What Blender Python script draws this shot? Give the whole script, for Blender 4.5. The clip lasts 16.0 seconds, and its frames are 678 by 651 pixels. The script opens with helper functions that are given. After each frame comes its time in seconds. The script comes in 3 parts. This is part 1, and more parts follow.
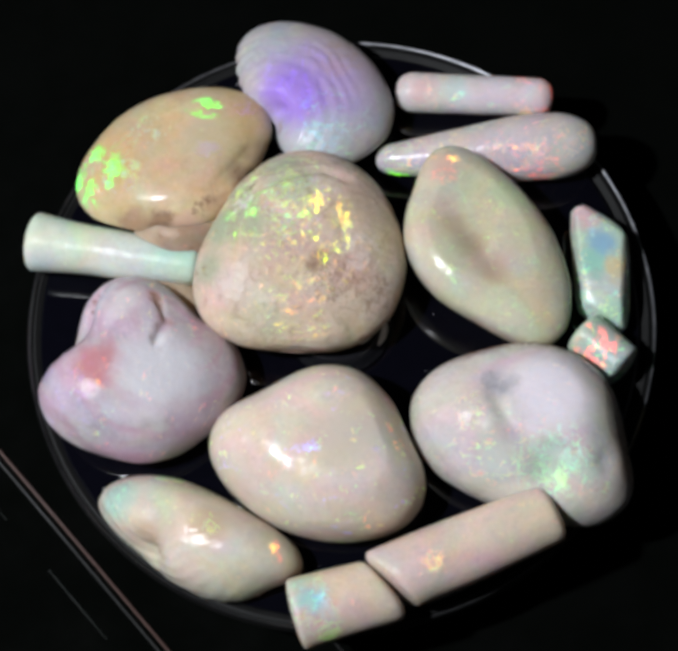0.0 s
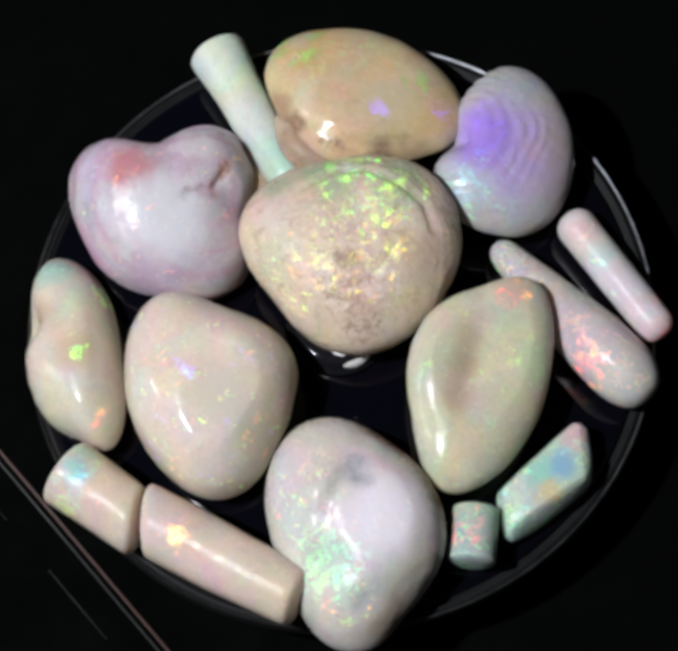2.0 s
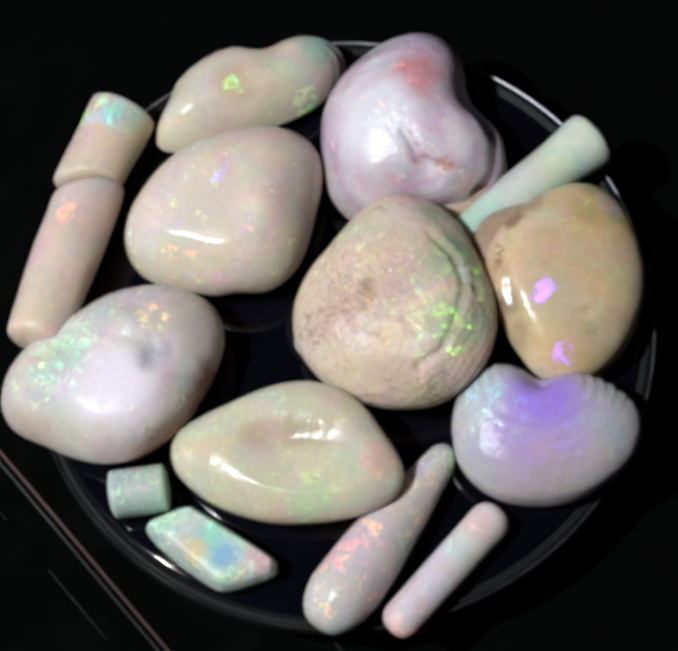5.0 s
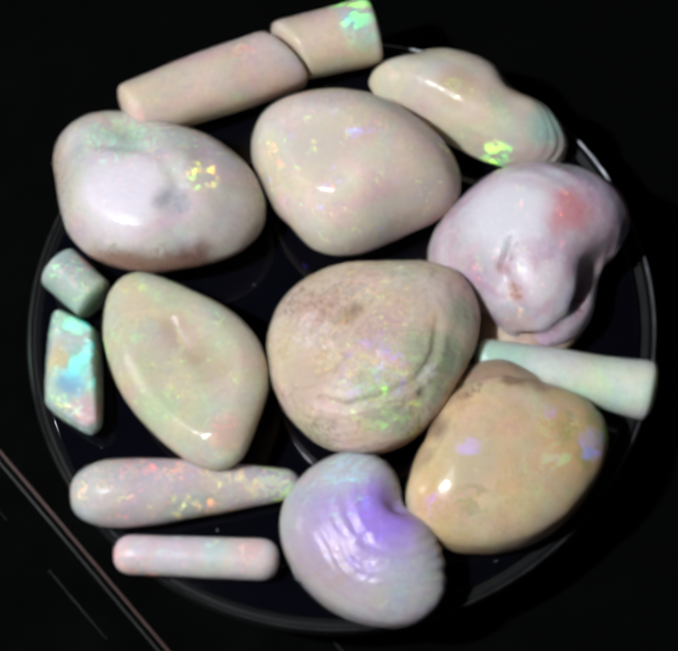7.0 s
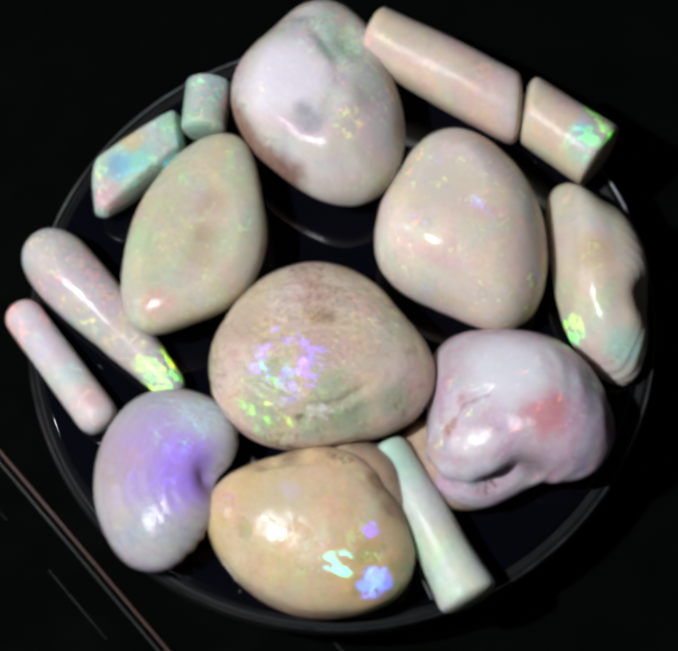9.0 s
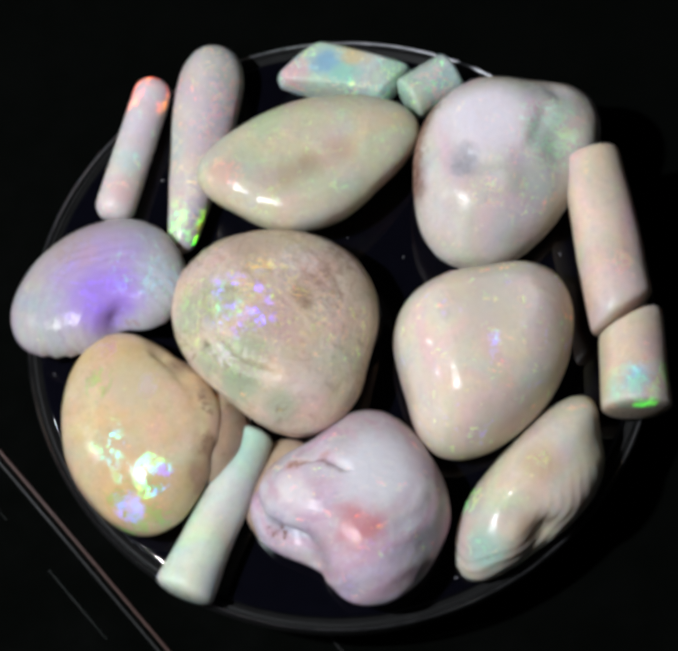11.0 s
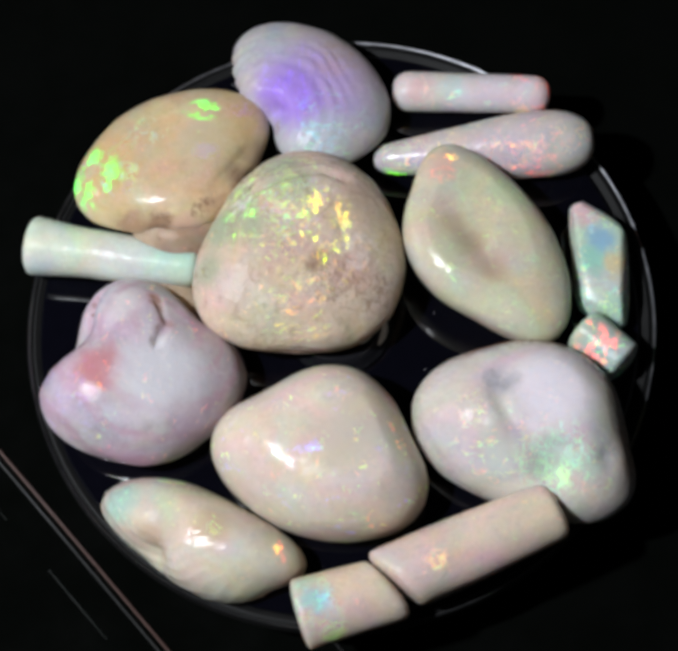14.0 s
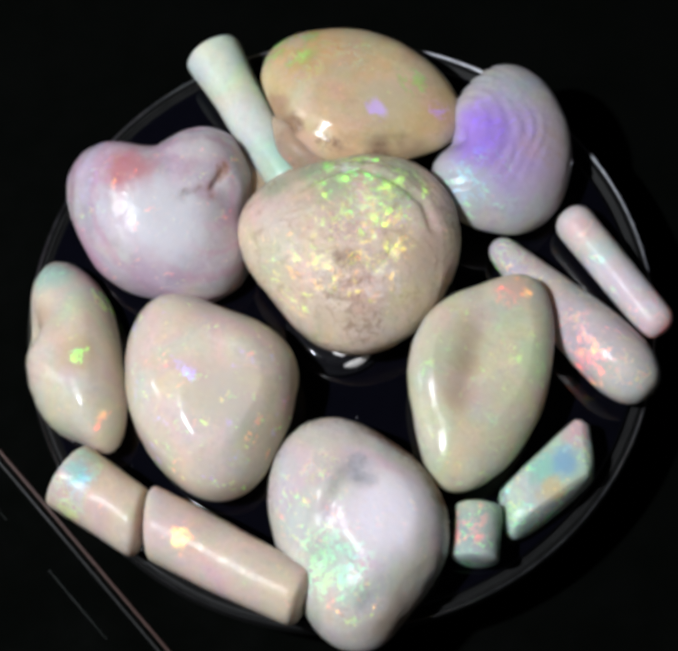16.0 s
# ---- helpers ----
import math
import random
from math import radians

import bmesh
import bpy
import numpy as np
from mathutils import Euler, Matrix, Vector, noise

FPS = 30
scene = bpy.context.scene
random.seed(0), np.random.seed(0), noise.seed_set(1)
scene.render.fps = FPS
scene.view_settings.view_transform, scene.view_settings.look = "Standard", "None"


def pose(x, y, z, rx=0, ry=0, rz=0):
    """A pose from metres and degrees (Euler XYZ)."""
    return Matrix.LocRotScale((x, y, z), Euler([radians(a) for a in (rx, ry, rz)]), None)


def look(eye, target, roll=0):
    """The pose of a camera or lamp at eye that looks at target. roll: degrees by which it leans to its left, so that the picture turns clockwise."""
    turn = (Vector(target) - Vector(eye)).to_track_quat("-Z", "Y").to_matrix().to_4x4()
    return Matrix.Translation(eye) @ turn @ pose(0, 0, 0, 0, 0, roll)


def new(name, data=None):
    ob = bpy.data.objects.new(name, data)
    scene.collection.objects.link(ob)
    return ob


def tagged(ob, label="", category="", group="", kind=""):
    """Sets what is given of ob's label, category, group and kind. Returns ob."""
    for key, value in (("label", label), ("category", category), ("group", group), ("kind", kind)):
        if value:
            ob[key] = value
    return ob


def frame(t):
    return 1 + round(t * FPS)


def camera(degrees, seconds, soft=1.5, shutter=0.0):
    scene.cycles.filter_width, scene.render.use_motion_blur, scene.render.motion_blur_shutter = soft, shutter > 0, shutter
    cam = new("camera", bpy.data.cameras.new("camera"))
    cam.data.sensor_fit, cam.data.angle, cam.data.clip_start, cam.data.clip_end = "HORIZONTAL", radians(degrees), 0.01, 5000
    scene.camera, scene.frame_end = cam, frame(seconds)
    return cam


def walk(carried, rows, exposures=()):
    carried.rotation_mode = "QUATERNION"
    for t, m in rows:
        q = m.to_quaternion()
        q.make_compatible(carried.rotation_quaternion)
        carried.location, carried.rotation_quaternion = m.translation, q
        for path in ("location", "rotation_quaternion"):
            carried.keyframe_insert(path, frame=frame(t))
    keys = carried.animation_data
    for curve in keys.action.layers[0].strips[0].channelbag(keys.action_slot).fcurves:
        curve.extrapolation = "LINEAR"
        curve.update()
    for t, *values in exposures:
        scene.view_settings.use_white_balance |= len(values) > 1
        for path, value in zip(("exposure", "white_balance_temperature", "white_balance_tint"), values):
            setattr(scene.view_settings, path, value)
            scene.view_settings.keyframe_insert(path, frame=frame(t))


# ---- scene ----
# The world's origin is the turntable's centre, on its top face. Lengths of the stones are in units of the disc's radius.
R = 0.06
SPIN = -25.658  # degrees a second

cam = camera(12.0, 16.0, soft=4.8)
EYE = Vector((0.0, -3.6022, 9.6353)) * R
AIM = EYE + Vector((0.0001, 0.35052, -0.93655)) * 0.62
CAM_POSE = look(EYE, AIM, -7.02)
walk(cam, [(0.0, CAM_POSE), (16.0, CAM_POSE)])

# ---- light ----
world = bpy.data.worlds.new("dark_room")
scene.world = world
world.use_nodes = True
world.node_tree.nodes["Background"].inputs["Color"].default_value = (0.75, 0.85, 1.0, 1)
world.node_tree.nodes["Background"].inputs["Strength"].default_value = 0.02


def area_lamp(name, place, aim, watts, size, color):
    data = bpy.data.lights.new(name, "AREA")
    data.shape, data.size, data.energy, data.color = "DISK", size, watts, color
    ob = new(name, data)
    ob.matrix_world = look(place, aim)
    return ob


area_lamp("desk_lamp", (-0.40, -0.12, 0.86), (0, 0, 0), 10.3, 0.035, (0.945, 0.99, 1.045))
area_lamp("side_lamp", (-0.76, 0.12, 0.46), (0, 0, 0), 1.3, 0.03, (0.97, 0.98, 1.05))


# ---- materials ----
class Nodes:
    def __init__(self, name):
        self.mat = bpy.data.materials.new(name)
        self.mat.use_nodes = True
        self.t = self.mat.node_tree
        self.bsdf = self.t.nodes["Principled BSDF"]
        self.out = self.t.nodes["Material Output"]

    def node(self, kind, **values):
        n = self.t.nodes.new(kind)
        for key, value in values.items():
            setattr(n, key, value)
        return n

    def put(self, socket, value):
        if isinstance(value, bpy.types.NodeSocket):
            self.t.links.new(value, socket)
        elif isinstance(value, tuple) and len(value) == 3 and socket.type == "RGBA":
            socket.default_value = (*value, 1)
        else:
            socket.default_value = value

    def math(self, op, a, b=0.0, clamp=False):
        n = self.node("ShaderNodeMath", operation=op, use_clamp=clamp)
        self.put(n.inputs[0], a), self.put(n.inputs[1], b)
        return n.outputs[0]

    def vmath(self, op, a, b=(0, 0, 0)):
        n = self.node("ShaderNodeVectorMath", operation=op)
        self.put(n.inputs[0], a)
        if op == "SCALE":
            self.put(n.inputs[3], b)
        else:
            self.put(n.inputs[1], b)
        return n.outputs[1 if op in ("DISTANCE", "LENGTH", "DOT_PRODUCT") else 0]

    def mix(self, f, a, b):
        n = self.node("ShaderNodeMix", data_type="RGBA")
        self.put(n.inputs[0], f), self.put(n.inputs[6], a), self.put(n.inputs[7], b)
        return n.outputs[2]

    def noise(self, vec, scale, detail=3.0, rough=0.55, warp=0.0):
        n = self.node("ShaderNodeTexNoise")
        self.put(n.inputs["Vector"], vec)
        n.inputs["Scale"].default_value, n.inputs["Detail"].default_value = scale, detail
        n.inputs["Roughness"].default_value, n.inputs["Distortion"].default_value = rough, warp
        return n.outputs[0], n.outputs[1]

    def range(self, v, a, b, lo=0.0, hi=1.0):
        n = self.node("ShaderNodeMapRange", interpolation_type="SMOOTHSTEP")
        self.put(n.inputs[0], v)
        for i, x in enumerate((a, b, lo, hi)):
            n.inputs[i + 1].default_value = x
        return n.outputs[0]

    def ramp(self, f, stops):
        n = self.node("ShaderNodeValToRGB")
        r = n.color_ramp
        while len(r.elements) < len(stops):
            r.elements.new(0.5)
        for e, (at, col) in zip(r.elements, stops):
            e.position, e.color = at, (*col, 1)
        self.put(n.inputs[0], f)
        return n.outputs[0]


RAINBOW = ((0.0, (0.15, 0.2, 1.0)), (0.2, (0.05, 0.8, 0.55)), (0.4, (0.15, 1.0, 0.08)), (0.6, (0.9, 0.9, 0.05)), (0.8, (1.0, 0.35, 0.05)), (1.0, (1.0, 0.06, 0.12)))
GREENS = ((0.0, (0.05, 0.7, 0.6)), (0.4, (0.1, 1.0, 0.15)), (0.75, (0.6, 1.0, 0.05)), (1.0, (1.0, 0.8, 0.05)))
GOLDS = ((0.0, (0.1, 0.9, 0.25)), (0.35, (0.7, 1.0, 0.05)), (0.7, (1.0, 0.75, 0.03)), (1.0, (1.0, 0.3, 0.05)))
REDS = ((0.0, (1.0, 0.05, 0.1)), (0.5, (1.0, 0.2, 0.08)), (0.8, (1.0, 0.6, 0.1)), (1.0, (0.2, 0.9, 0.4)))
VIOLETS = ((0.0, (0.2, 0.1, 1.0)), (0.6, (0.45, 0.2, 1.0)), (1.0, (0.1, 0.5, 1.0)))
SEA = ((0.0, (0.1, 0.35, 1.0)), (0.35, (0.05, 0.8, 0.8)), (0.7, (0.1, 1.0, 0.4)), (1.0, (1.0, 0.5, 0.2)))


def opal(name, origin, body, vein, spots=(), sparks=(), cover=0.5, rough=0.22, speck=None, glow=0.65, bump=0.2, bands=None, flaws=(), crackle=None):
    """Milky opal about the place origin (x, y) on the disc. body, vein: two base colours; spots: (place, radius,
    colour, amount);
    sparks: (place or None, radius, colours, cell in mm, share, gain, scatter, azimuth): flakes of play-of-colour, whose
    mirror planes follow the surface where azimuth is None, and else lean 19 degrees near that way, set to flash from
    lamp to camera at a chosen time; bands: (place, wave, colour, amount);
    flaws: (place, radius, colour, size in mm, amount): crumbly patches of torn outline; crackle: (colour, size in mm,
    amount): a net of hairline cracks."""
    k = Nodes(name)
    here = lambda p: ((p[0] - origin[0]) * R, (p[1] - origin[1]) * R, p[2] * R)
    pos = k.node("ShaderNodeTexCoord").outputs["Object"]
    big, bigc = k.noise(pos, 110, 4, 0.6, 0.6)
    fine, finec = k.noise(pos, 650, 4, 0.6)
    soft = k.vmath("SCALE", k.vmath("SUBTRACT", bigc, (0.5, 0.5, 0.5)), 0.006)
    hard = k.vmath("SCALE", k.vmath("SUBTRACT", finec, (0.5, 0.5, 0.5)), 0.002)
    wob = k.vmath("ADD", k.vmath("ADD", pos, soft), hard)
    col = k.mix(k.range(big, 0.5 - 0.25 * cover, 0.75 - 0.15 * cover), body, vein)
    cloud, _ = k.noise(k.vmath("ADD", pos, (0.3, 0.1, 0.2)), 230, 5, 0.65, 1.2)
    col = k.mix(k.range(cloud, 0.48, 0.72, 0, 0.22), col, tuple(c * 0.55 + 0.5 * f for c, f in zip(body, (0.33, 0.31, 0.33))))
    col = k.mix(k.range(cloud, 0.45, 0.28, 0, 0.35), col, tuple(min(1, c * 1.2) for c in vein))
    col = k.mix(k.range(fine, 0.45, 0.75, 0, 0.35), col, tuple(c * 0.72 for c in body))
    grit, _ = k.noise(pos, 1500, 3, 0.7)
    col = k.mix(k.range(grit, 0.52, 0.72, 0, 0.18), col, tuple(c * 0.62 for c in body))
    col = k.mix(k.range(grit, 0.45, 0.3, 0, 0.3), col, tuple(min(1, c * 1.25) for c in vein))
    _, drift = k.noise(k.vmath("ADD", pos, (0.7, 0.4, 0.9)), 95, 3, 0.5, 0.8)
    soft_tint = k.vmath("ADD", k.vmath("SCALE", drift, 0.55), (0.725, 0.725, 0.725))
    col = k.vmath("MULTIPLY", col, soft_tint)
    _, pastel = k.noise(k.vmath("ADD", pos, (0.2, 0.8, 0.5)), 330, 2, 0.6, 1.5)
    col = k.vmath("MULTIPLY", col, k.vmath("ADD", k.vmath("SCALE", pastel, 0.14), (0.93, 0.93, 0.93)))
    if bands:
        place, wave, colour, amount = bands
        d = k.vmath("DISTANCE", wob, here(place))
        ripple = k.math("SINE", k.math("MULTIPLY", d, 2 * math.pi / (wave * R)))
        col = k.mix(k.range(ripple, 0.0, 1.0, 0, amount), col, colour)
    for place, radius, colour, amount in spots:
        d = k.vmath("DISTANCE", wob, here(place))
        col = k.mix(k.range(d, radius * R, radius * R * 0.3, 0, amount), col, colour)
    for place, radius, colour, size, amount in flaws:
        d = k.vmath("DISTANCE", wob, here(place))
        torn, _ = k.noise(k.vmath("ADD", pos, (place[1], place[0], 0.1)), 1000 / size, 5, 0.75, 1.0)
        level = k.math("SUBTRACT", torn, k.range(d, radius * R * 0.3, radius * R, 0.0, 0.35))
        col = k.mix(k.range(level, 0.46, 0.58, 0, amount), col, colour)
    if crackle:
        net = k.node("ShaderNodeTexVoronoi", feature="DISTANCE_TO_EDGE")
        k.put(net.inputs["Vector"], k.vmath("ADD", pos, k.vmath("SCALE", soft, 0.6)))
        net.inputs["Scale"].default_value = 1000 / crackle[1]
        fade, _ = k.noise(k.vmath("ADD", pos, (0.5, 0.2, 0.4)), 260, 3, 0.6)
        line = k.math("MULTIPLY", k.range(net.outputs["Distance"], 0.07, 0.015), k.range(fade, 0.5, 0.64))
        col = k.mix(k.math("MULTIPLY", line, crackle[2]), col, crackle[0])
    if speck:
        sp, _ = k.noise(pos, speck[1], 5, 0.7)
        col = k.mix(k.range(sp, 0.56, 0.68, 0, speck[2]), col, speck[0])
    k.put(k.bsdf.inputs["Base Color"], col)
    k.put(k.bsdf.inputs["Roughness"], k.range(fine, 0.3, 0.7, rough * 0.75, rough * 1.35))
    k.bsdf.inputs["IOR"].default_value = 1.44
    k.bsdf.inputs["Specular IOR Level"].default_value = 0.26
    k.bsdf.inputs["Subsurface Weight"].default_value = glow
    k.bsdf.inputs["Subsurface Radius"].default_value = (1.0, 0.8, 0.65)
    k.bsdf.inputs["Subsurface Scale"].default_value = 0.0036
    bmp = k.node("ShaderNodeBump")
    bmp.inputs["Strength"].default_value, bmp.inputs["Distance"].default_value = bump, 0.0004
    k.put(bmp.inputs["Height"], k.math("ADD", k.math("MULTIPLY", big, 2.0), k.math("ADD", k.math("MULTIPLY", fine, 0.8), k.math("MULTIPLY", grit, 0.35))))
    k.put(k.bsdf.inputs["Normal"], bmp.outputs[0])
    shader = k.bsdf.outputs[0]
    geo = k.node("ShaderNodeNewGeometry").outputs["Normal"]
    for i, (place, radius, colours, cell, share, gain, scatter, azimuth) in enumerate((*sparks, (None, 0, RAINBOW, 0.6, 0.05, 0.28, 1.2, None))):
        moved = k.vmath("ADD", k.vmath("ADD", pos, k.vmath("SCALE", hard, 1.5)), (0.013 * i, 0.007 * i, 0.003 * i))
        moved = k.vmath("MULTIPLY", moved, ((1.0, 0.5, 1.0), (0.5, 1.0, 1.0), (0.8, 0.8, 1.0))[i % 3])
        vor = k.node("ShaderNodeTexVoronoi")
        k.put(vor.inputs["Vector"], moved)
        vor.inputs["Scale"].default_value = 1700.0 / cell
        rnd = vor.outputs["Color"]
        split = k.node("ShaderNodeSeparateColor")
        k.put(split.inputs[0], rnd)
        grain, _ = k.noise(moved, 520.0 / cell, 4, 0.7, 0.4)
        edge = 0.63 - 0.22 * share
        mask = k.math("MULTIPLY", k.range(grain, edge, edge + 0.06), k.range(split.outputs[0], 0.1, 0.35))
        if place:
            d = k.vmath("DISTANCE", wob, here(place))
            mask = k.math("MULTIPLY", mask, k.range(d, radius * R, radius * R * 0.6))
        else:
            patch, _ = k.noise(pos, 160 + 25 * i, 2, 0.5)
            mask = k.math("MULTIPLY", mask, k.range(patch, 0.4, 0.55))
        hue, _ = k.noise(moved, 260.0 / cell, 2, 0.6)
        tint = k.ramp(k.math("ADD", k.range(hue, 0.3, 0.7, 0.0, 0.7), k.math("MULTIPLY", split.outputs[1], 0.3)), [(at, tuple(c ** 2 for c in rgb)) for at, rgb in colours])
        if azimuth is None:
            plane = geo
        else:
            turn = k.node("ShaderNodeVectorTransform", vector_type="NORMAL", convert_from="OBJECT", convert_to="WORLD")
            # lean and azimuth are fitted to the half vector of lamp and camera view
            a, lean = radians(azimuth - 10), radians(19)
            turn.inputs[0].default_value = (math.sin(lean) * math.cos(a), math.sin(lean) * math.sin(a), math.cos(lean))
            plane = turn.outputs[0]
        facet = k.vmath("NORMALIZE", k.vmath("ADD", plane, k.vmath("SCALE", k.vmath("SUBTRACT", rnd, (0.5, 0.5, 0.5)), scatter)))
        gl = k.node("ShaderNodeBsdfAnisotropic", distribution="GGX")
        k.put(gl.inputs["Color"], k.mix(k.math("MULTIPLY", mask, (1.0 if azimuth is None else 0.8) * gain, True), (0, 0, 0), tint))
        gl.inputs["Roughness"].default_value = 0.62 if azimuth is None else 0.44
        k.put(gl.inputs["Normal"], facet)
        if gain < 0.9:
            add = k.node("ShaderNodeAddShader")
            k.t.links.new(shader, add.inputs[0]), k.t.links.new(gl.outputs[0], add.inputs[1])
        else:  # light that the lattice takes is missing from the milky body
            add = k.node("ShaderNodeMixShader")
            k.put(add.inputs[0], k.math("MULTIPLY", mask, 0.28))
            k.t.links.new(shader, add.inputs[1]), k.t.links.new(gl.outputs[0], add.inputs[2])
        shader = add.outputs[0]
    k.t.links.new(shader, k.out.inputs["Surface"])
    return k.mat


def plain(name, colour, rough, metal=0.0, grain=400.0, vary=0.3, bump=0.05):
    k = Nodes(name)
    pos = k.node("ShaderNodeTexCoord").outputs["Object"]
    f, _ = k.noise(pos, grain, 5, 0.6)
    k.put(k.bsdf.inputs["Base Color"], k.mix(f, tuple(c * (1 - vary) for c in colour), tuple(min(1, c * (1 + vary)) for c in colour)))
    k.put(k.bsdf.inputs["Roughness"], k.range(f, 0.2, 0.8, rough * 0.8, rough * 1.25))
    k.bsdf.inputs["Metallic"].default_value = metal
    bmp = k.node("ShaderNodeBump")
    bmp.inputs["Strength"].default_value, bmp.inputs["Distance"].default_value = bump, 0.0001
    k.put(bmp.inputs["Height"], f)
    k.put(k.bsdf.inputs["Normal"], bmp.outputs[0])
    return k.mat


M_DISC = plain("black_acrylic", (0.002, 0.002, 0.004), 0.05, bump=0.0)
M_HUB = plain("clear_black_plastic", (0.01, 0.01, 0.012), 0.08, bump=0.0)
M_RIM = plain("polished_edge", (0.3, 0.3, 0.32), 0.36, 1.0)
M_EDGE = plain("dull_edge", (0.05, 0.05, 0.05), 0.35)
M_TABLE = plain("black_table", (0.0006, 0.0009, 0.0006), 0.8, grain=60)
M_TABLE.node_tree.nodes["Principled BSDF"].inputs["Specular IOR Level"].default_value = 0.03
M_DULL = plain("dull_black", (0.012, 0.012, 0.012), 0.5)
M_DULL.node_tree.nodes["Principled BSDF"].inputs["Specular IOR Level"].default_value = 0.15
M_SEAM = plain("grey_seam", (0.03, 0.032, 0.03), 0.5)
M_WALL = plain("dark_wall", (0.2, 0.2, 0.21), 0.8, grain=12)
M_EDGE_GLINT = plain("edge_glint_brown", (0.1, 0.06, 0.052), 0.4)


# ---- mesh builders ----
def mesh_of(name, verts, faces, material, smooth=True):
    me = bpy.data.meshes.new(name)
    me.from_pydata([tuple(v) for v in verts], [], faces)
    bm = bmesh.new()
    bm.from_mesh(me)
    bmesh.ops.recalc_face_normals(bm, faces=bm.faces)
    bm.to_mesh(me)
    bm.free()
    me.materials.append(material)
    if smooth:
        me.shade_smooth()
    return me


def part(name, me, parent):
    ob = new(name, me)
    ob.parent = parent
    return ob


def grid_faces(rows, cols):
    """Faces of a closed tube of rows x cols points, with a fan at both ends to one pole each (the first and last point)."""
    at = lambda i, j: 1 + i * cols + j % cols
    f = [(0, at(0, j + 1), at(0, j)) for j in range(cols)]
    for i in range(rows - 1):
        f += [(at(i, j), at(i, j + 1), at(i + 1, j + 1), at(i + 1, j)) for j in range(cols)]
    last = 1 + rows * cols
    return f + [(at(rows - 1, j), at(rows - 1, j + 1), last) for j in range(cols)]


def rough_up(v, amount, scale, seed):
    for i, p in enumerate(v):
        v[i] = p * (1 + amount * noise.fractal(Vector(p) * scale + Vector((seed, 0, 0)), 1.0, 2.0, 3))


def off_line(v, a, b):
    """How far the points v lie from the stretch a to b."""
    ab = b - a
    t = np.clip((v - a) @ ab / max(ab @ ab, 1e-9), 0, 1)
    return np.linalg.norm(v - a - t[:, None] * ab, axis=1)


def pebble(outline, up, down, tilt=(0, 0), dents=(), ridges=None, rest=0.0, box=0.7, wear=0.012, seed=0, centre=(0, 0, 0), facets=()):
    """A rounded stone about its centre (x, y, z): outline = mean radius, log of the stretch, the stretch's angle, and the cosine and sine
    parts of its 3rd and 4th waves; dents: (place, radius, depth); ridges: (place, wave, height, from, to);
    facets: (place, outward way, how flat): worn flat faces."""
    rows, cols = 80, 160
    a0, stretch, angle, a3, b3, a4, b4 = outline
    cx, cy, cz = centre
    th = np.arange(cols) * 2 * math.pi / cols
    r = a0 * (1 + a3 * np.cos(3 * th) + b3 * np.sin(3 * th) + a4 * np.cos(4 * th) + b4 * np.sin(4 * th))
    ex, ey = r * np.cos(th) * math.exp(stretch), r * np.sin(th) * math.exp(-stretch)
    ex, ey = ex * math.cos(angle) - ey * math.sin(angle), ex * math.sin(angle) + ey * math.cos(angle)
    pts = [(0.0, 0.0, -down)]
    for i in range(rows):
        ph = math.pi * ((i + 1) / (rows + 1) - 0.5)
        s, z = math.cos(ph) ** box, math.sin(ph) * (up if ph > 0 else down)
        pts += [(ex[j] * s, ey[j] * s, z) for j in range(cols)]
    pts.append((0.0, 0.0, up))
    v = np.array(pts)
    rough_up(v, wear, 7.0, seed)
    turn = np.array(Euler((tilt[0], 0, 0)).to_matrix()) @ np.array(Euler((0, tilt[1], 0)).to_matrix())
    v = v @ turn.T
    out = v / np.maximum(np.linalg.norm(v, axis=1), 1e-6)[:, None]
    v[:, 2] += cz
    for place, way, flat in facets:
        way = np.array(Vector(way).normalized())
        over = np.maximum((v - (np.array(place) - (cx, cy, 0))) @ way, 0)
        v = v - (over * flat)[:, None] * way
    for place, radius, depth in dents:
        line = [np.array(q) - (cx, cy, 0) for q in (place if isinstance(place[0], tuple) else (place, place))]
        d = np.min([off_line(v, a, b) for a, b in zip(line, line[1:])], axis=0)
        v = v - out * (depth * np.exp(-(d / radius) ** 2))[:, None]
    if ridges:
        place, wave, height, near, far = ridges
        d = np.linalg.norm(v - (np.array(place) - (cx, cy, 0)), axis=1)
        fade = np.clip((d - near) / 0.06, 0, 1) * np.clip((far - d) / 0.06, 0, 1)
        bend = np.array([noise.noise(Vector(p) * 7) for p in v]) * 0.03
        fade = fade * np.array([0.5 + noise.noise(Vector(p) * 4 + Vector((3, 0, 0))) for p in v])
        v = v + out * (height * np.sin((d + bend) / wave * 2 * math.pi) * fade)[:, None]
    low = v[:, 2].min()
    under = v[:, 2] < cz
    v[under, 2] = cz + (v[under, 2] - cz) * (cz - rest) / (cz - low)
    return v * R, grid_faces(rows, cols)


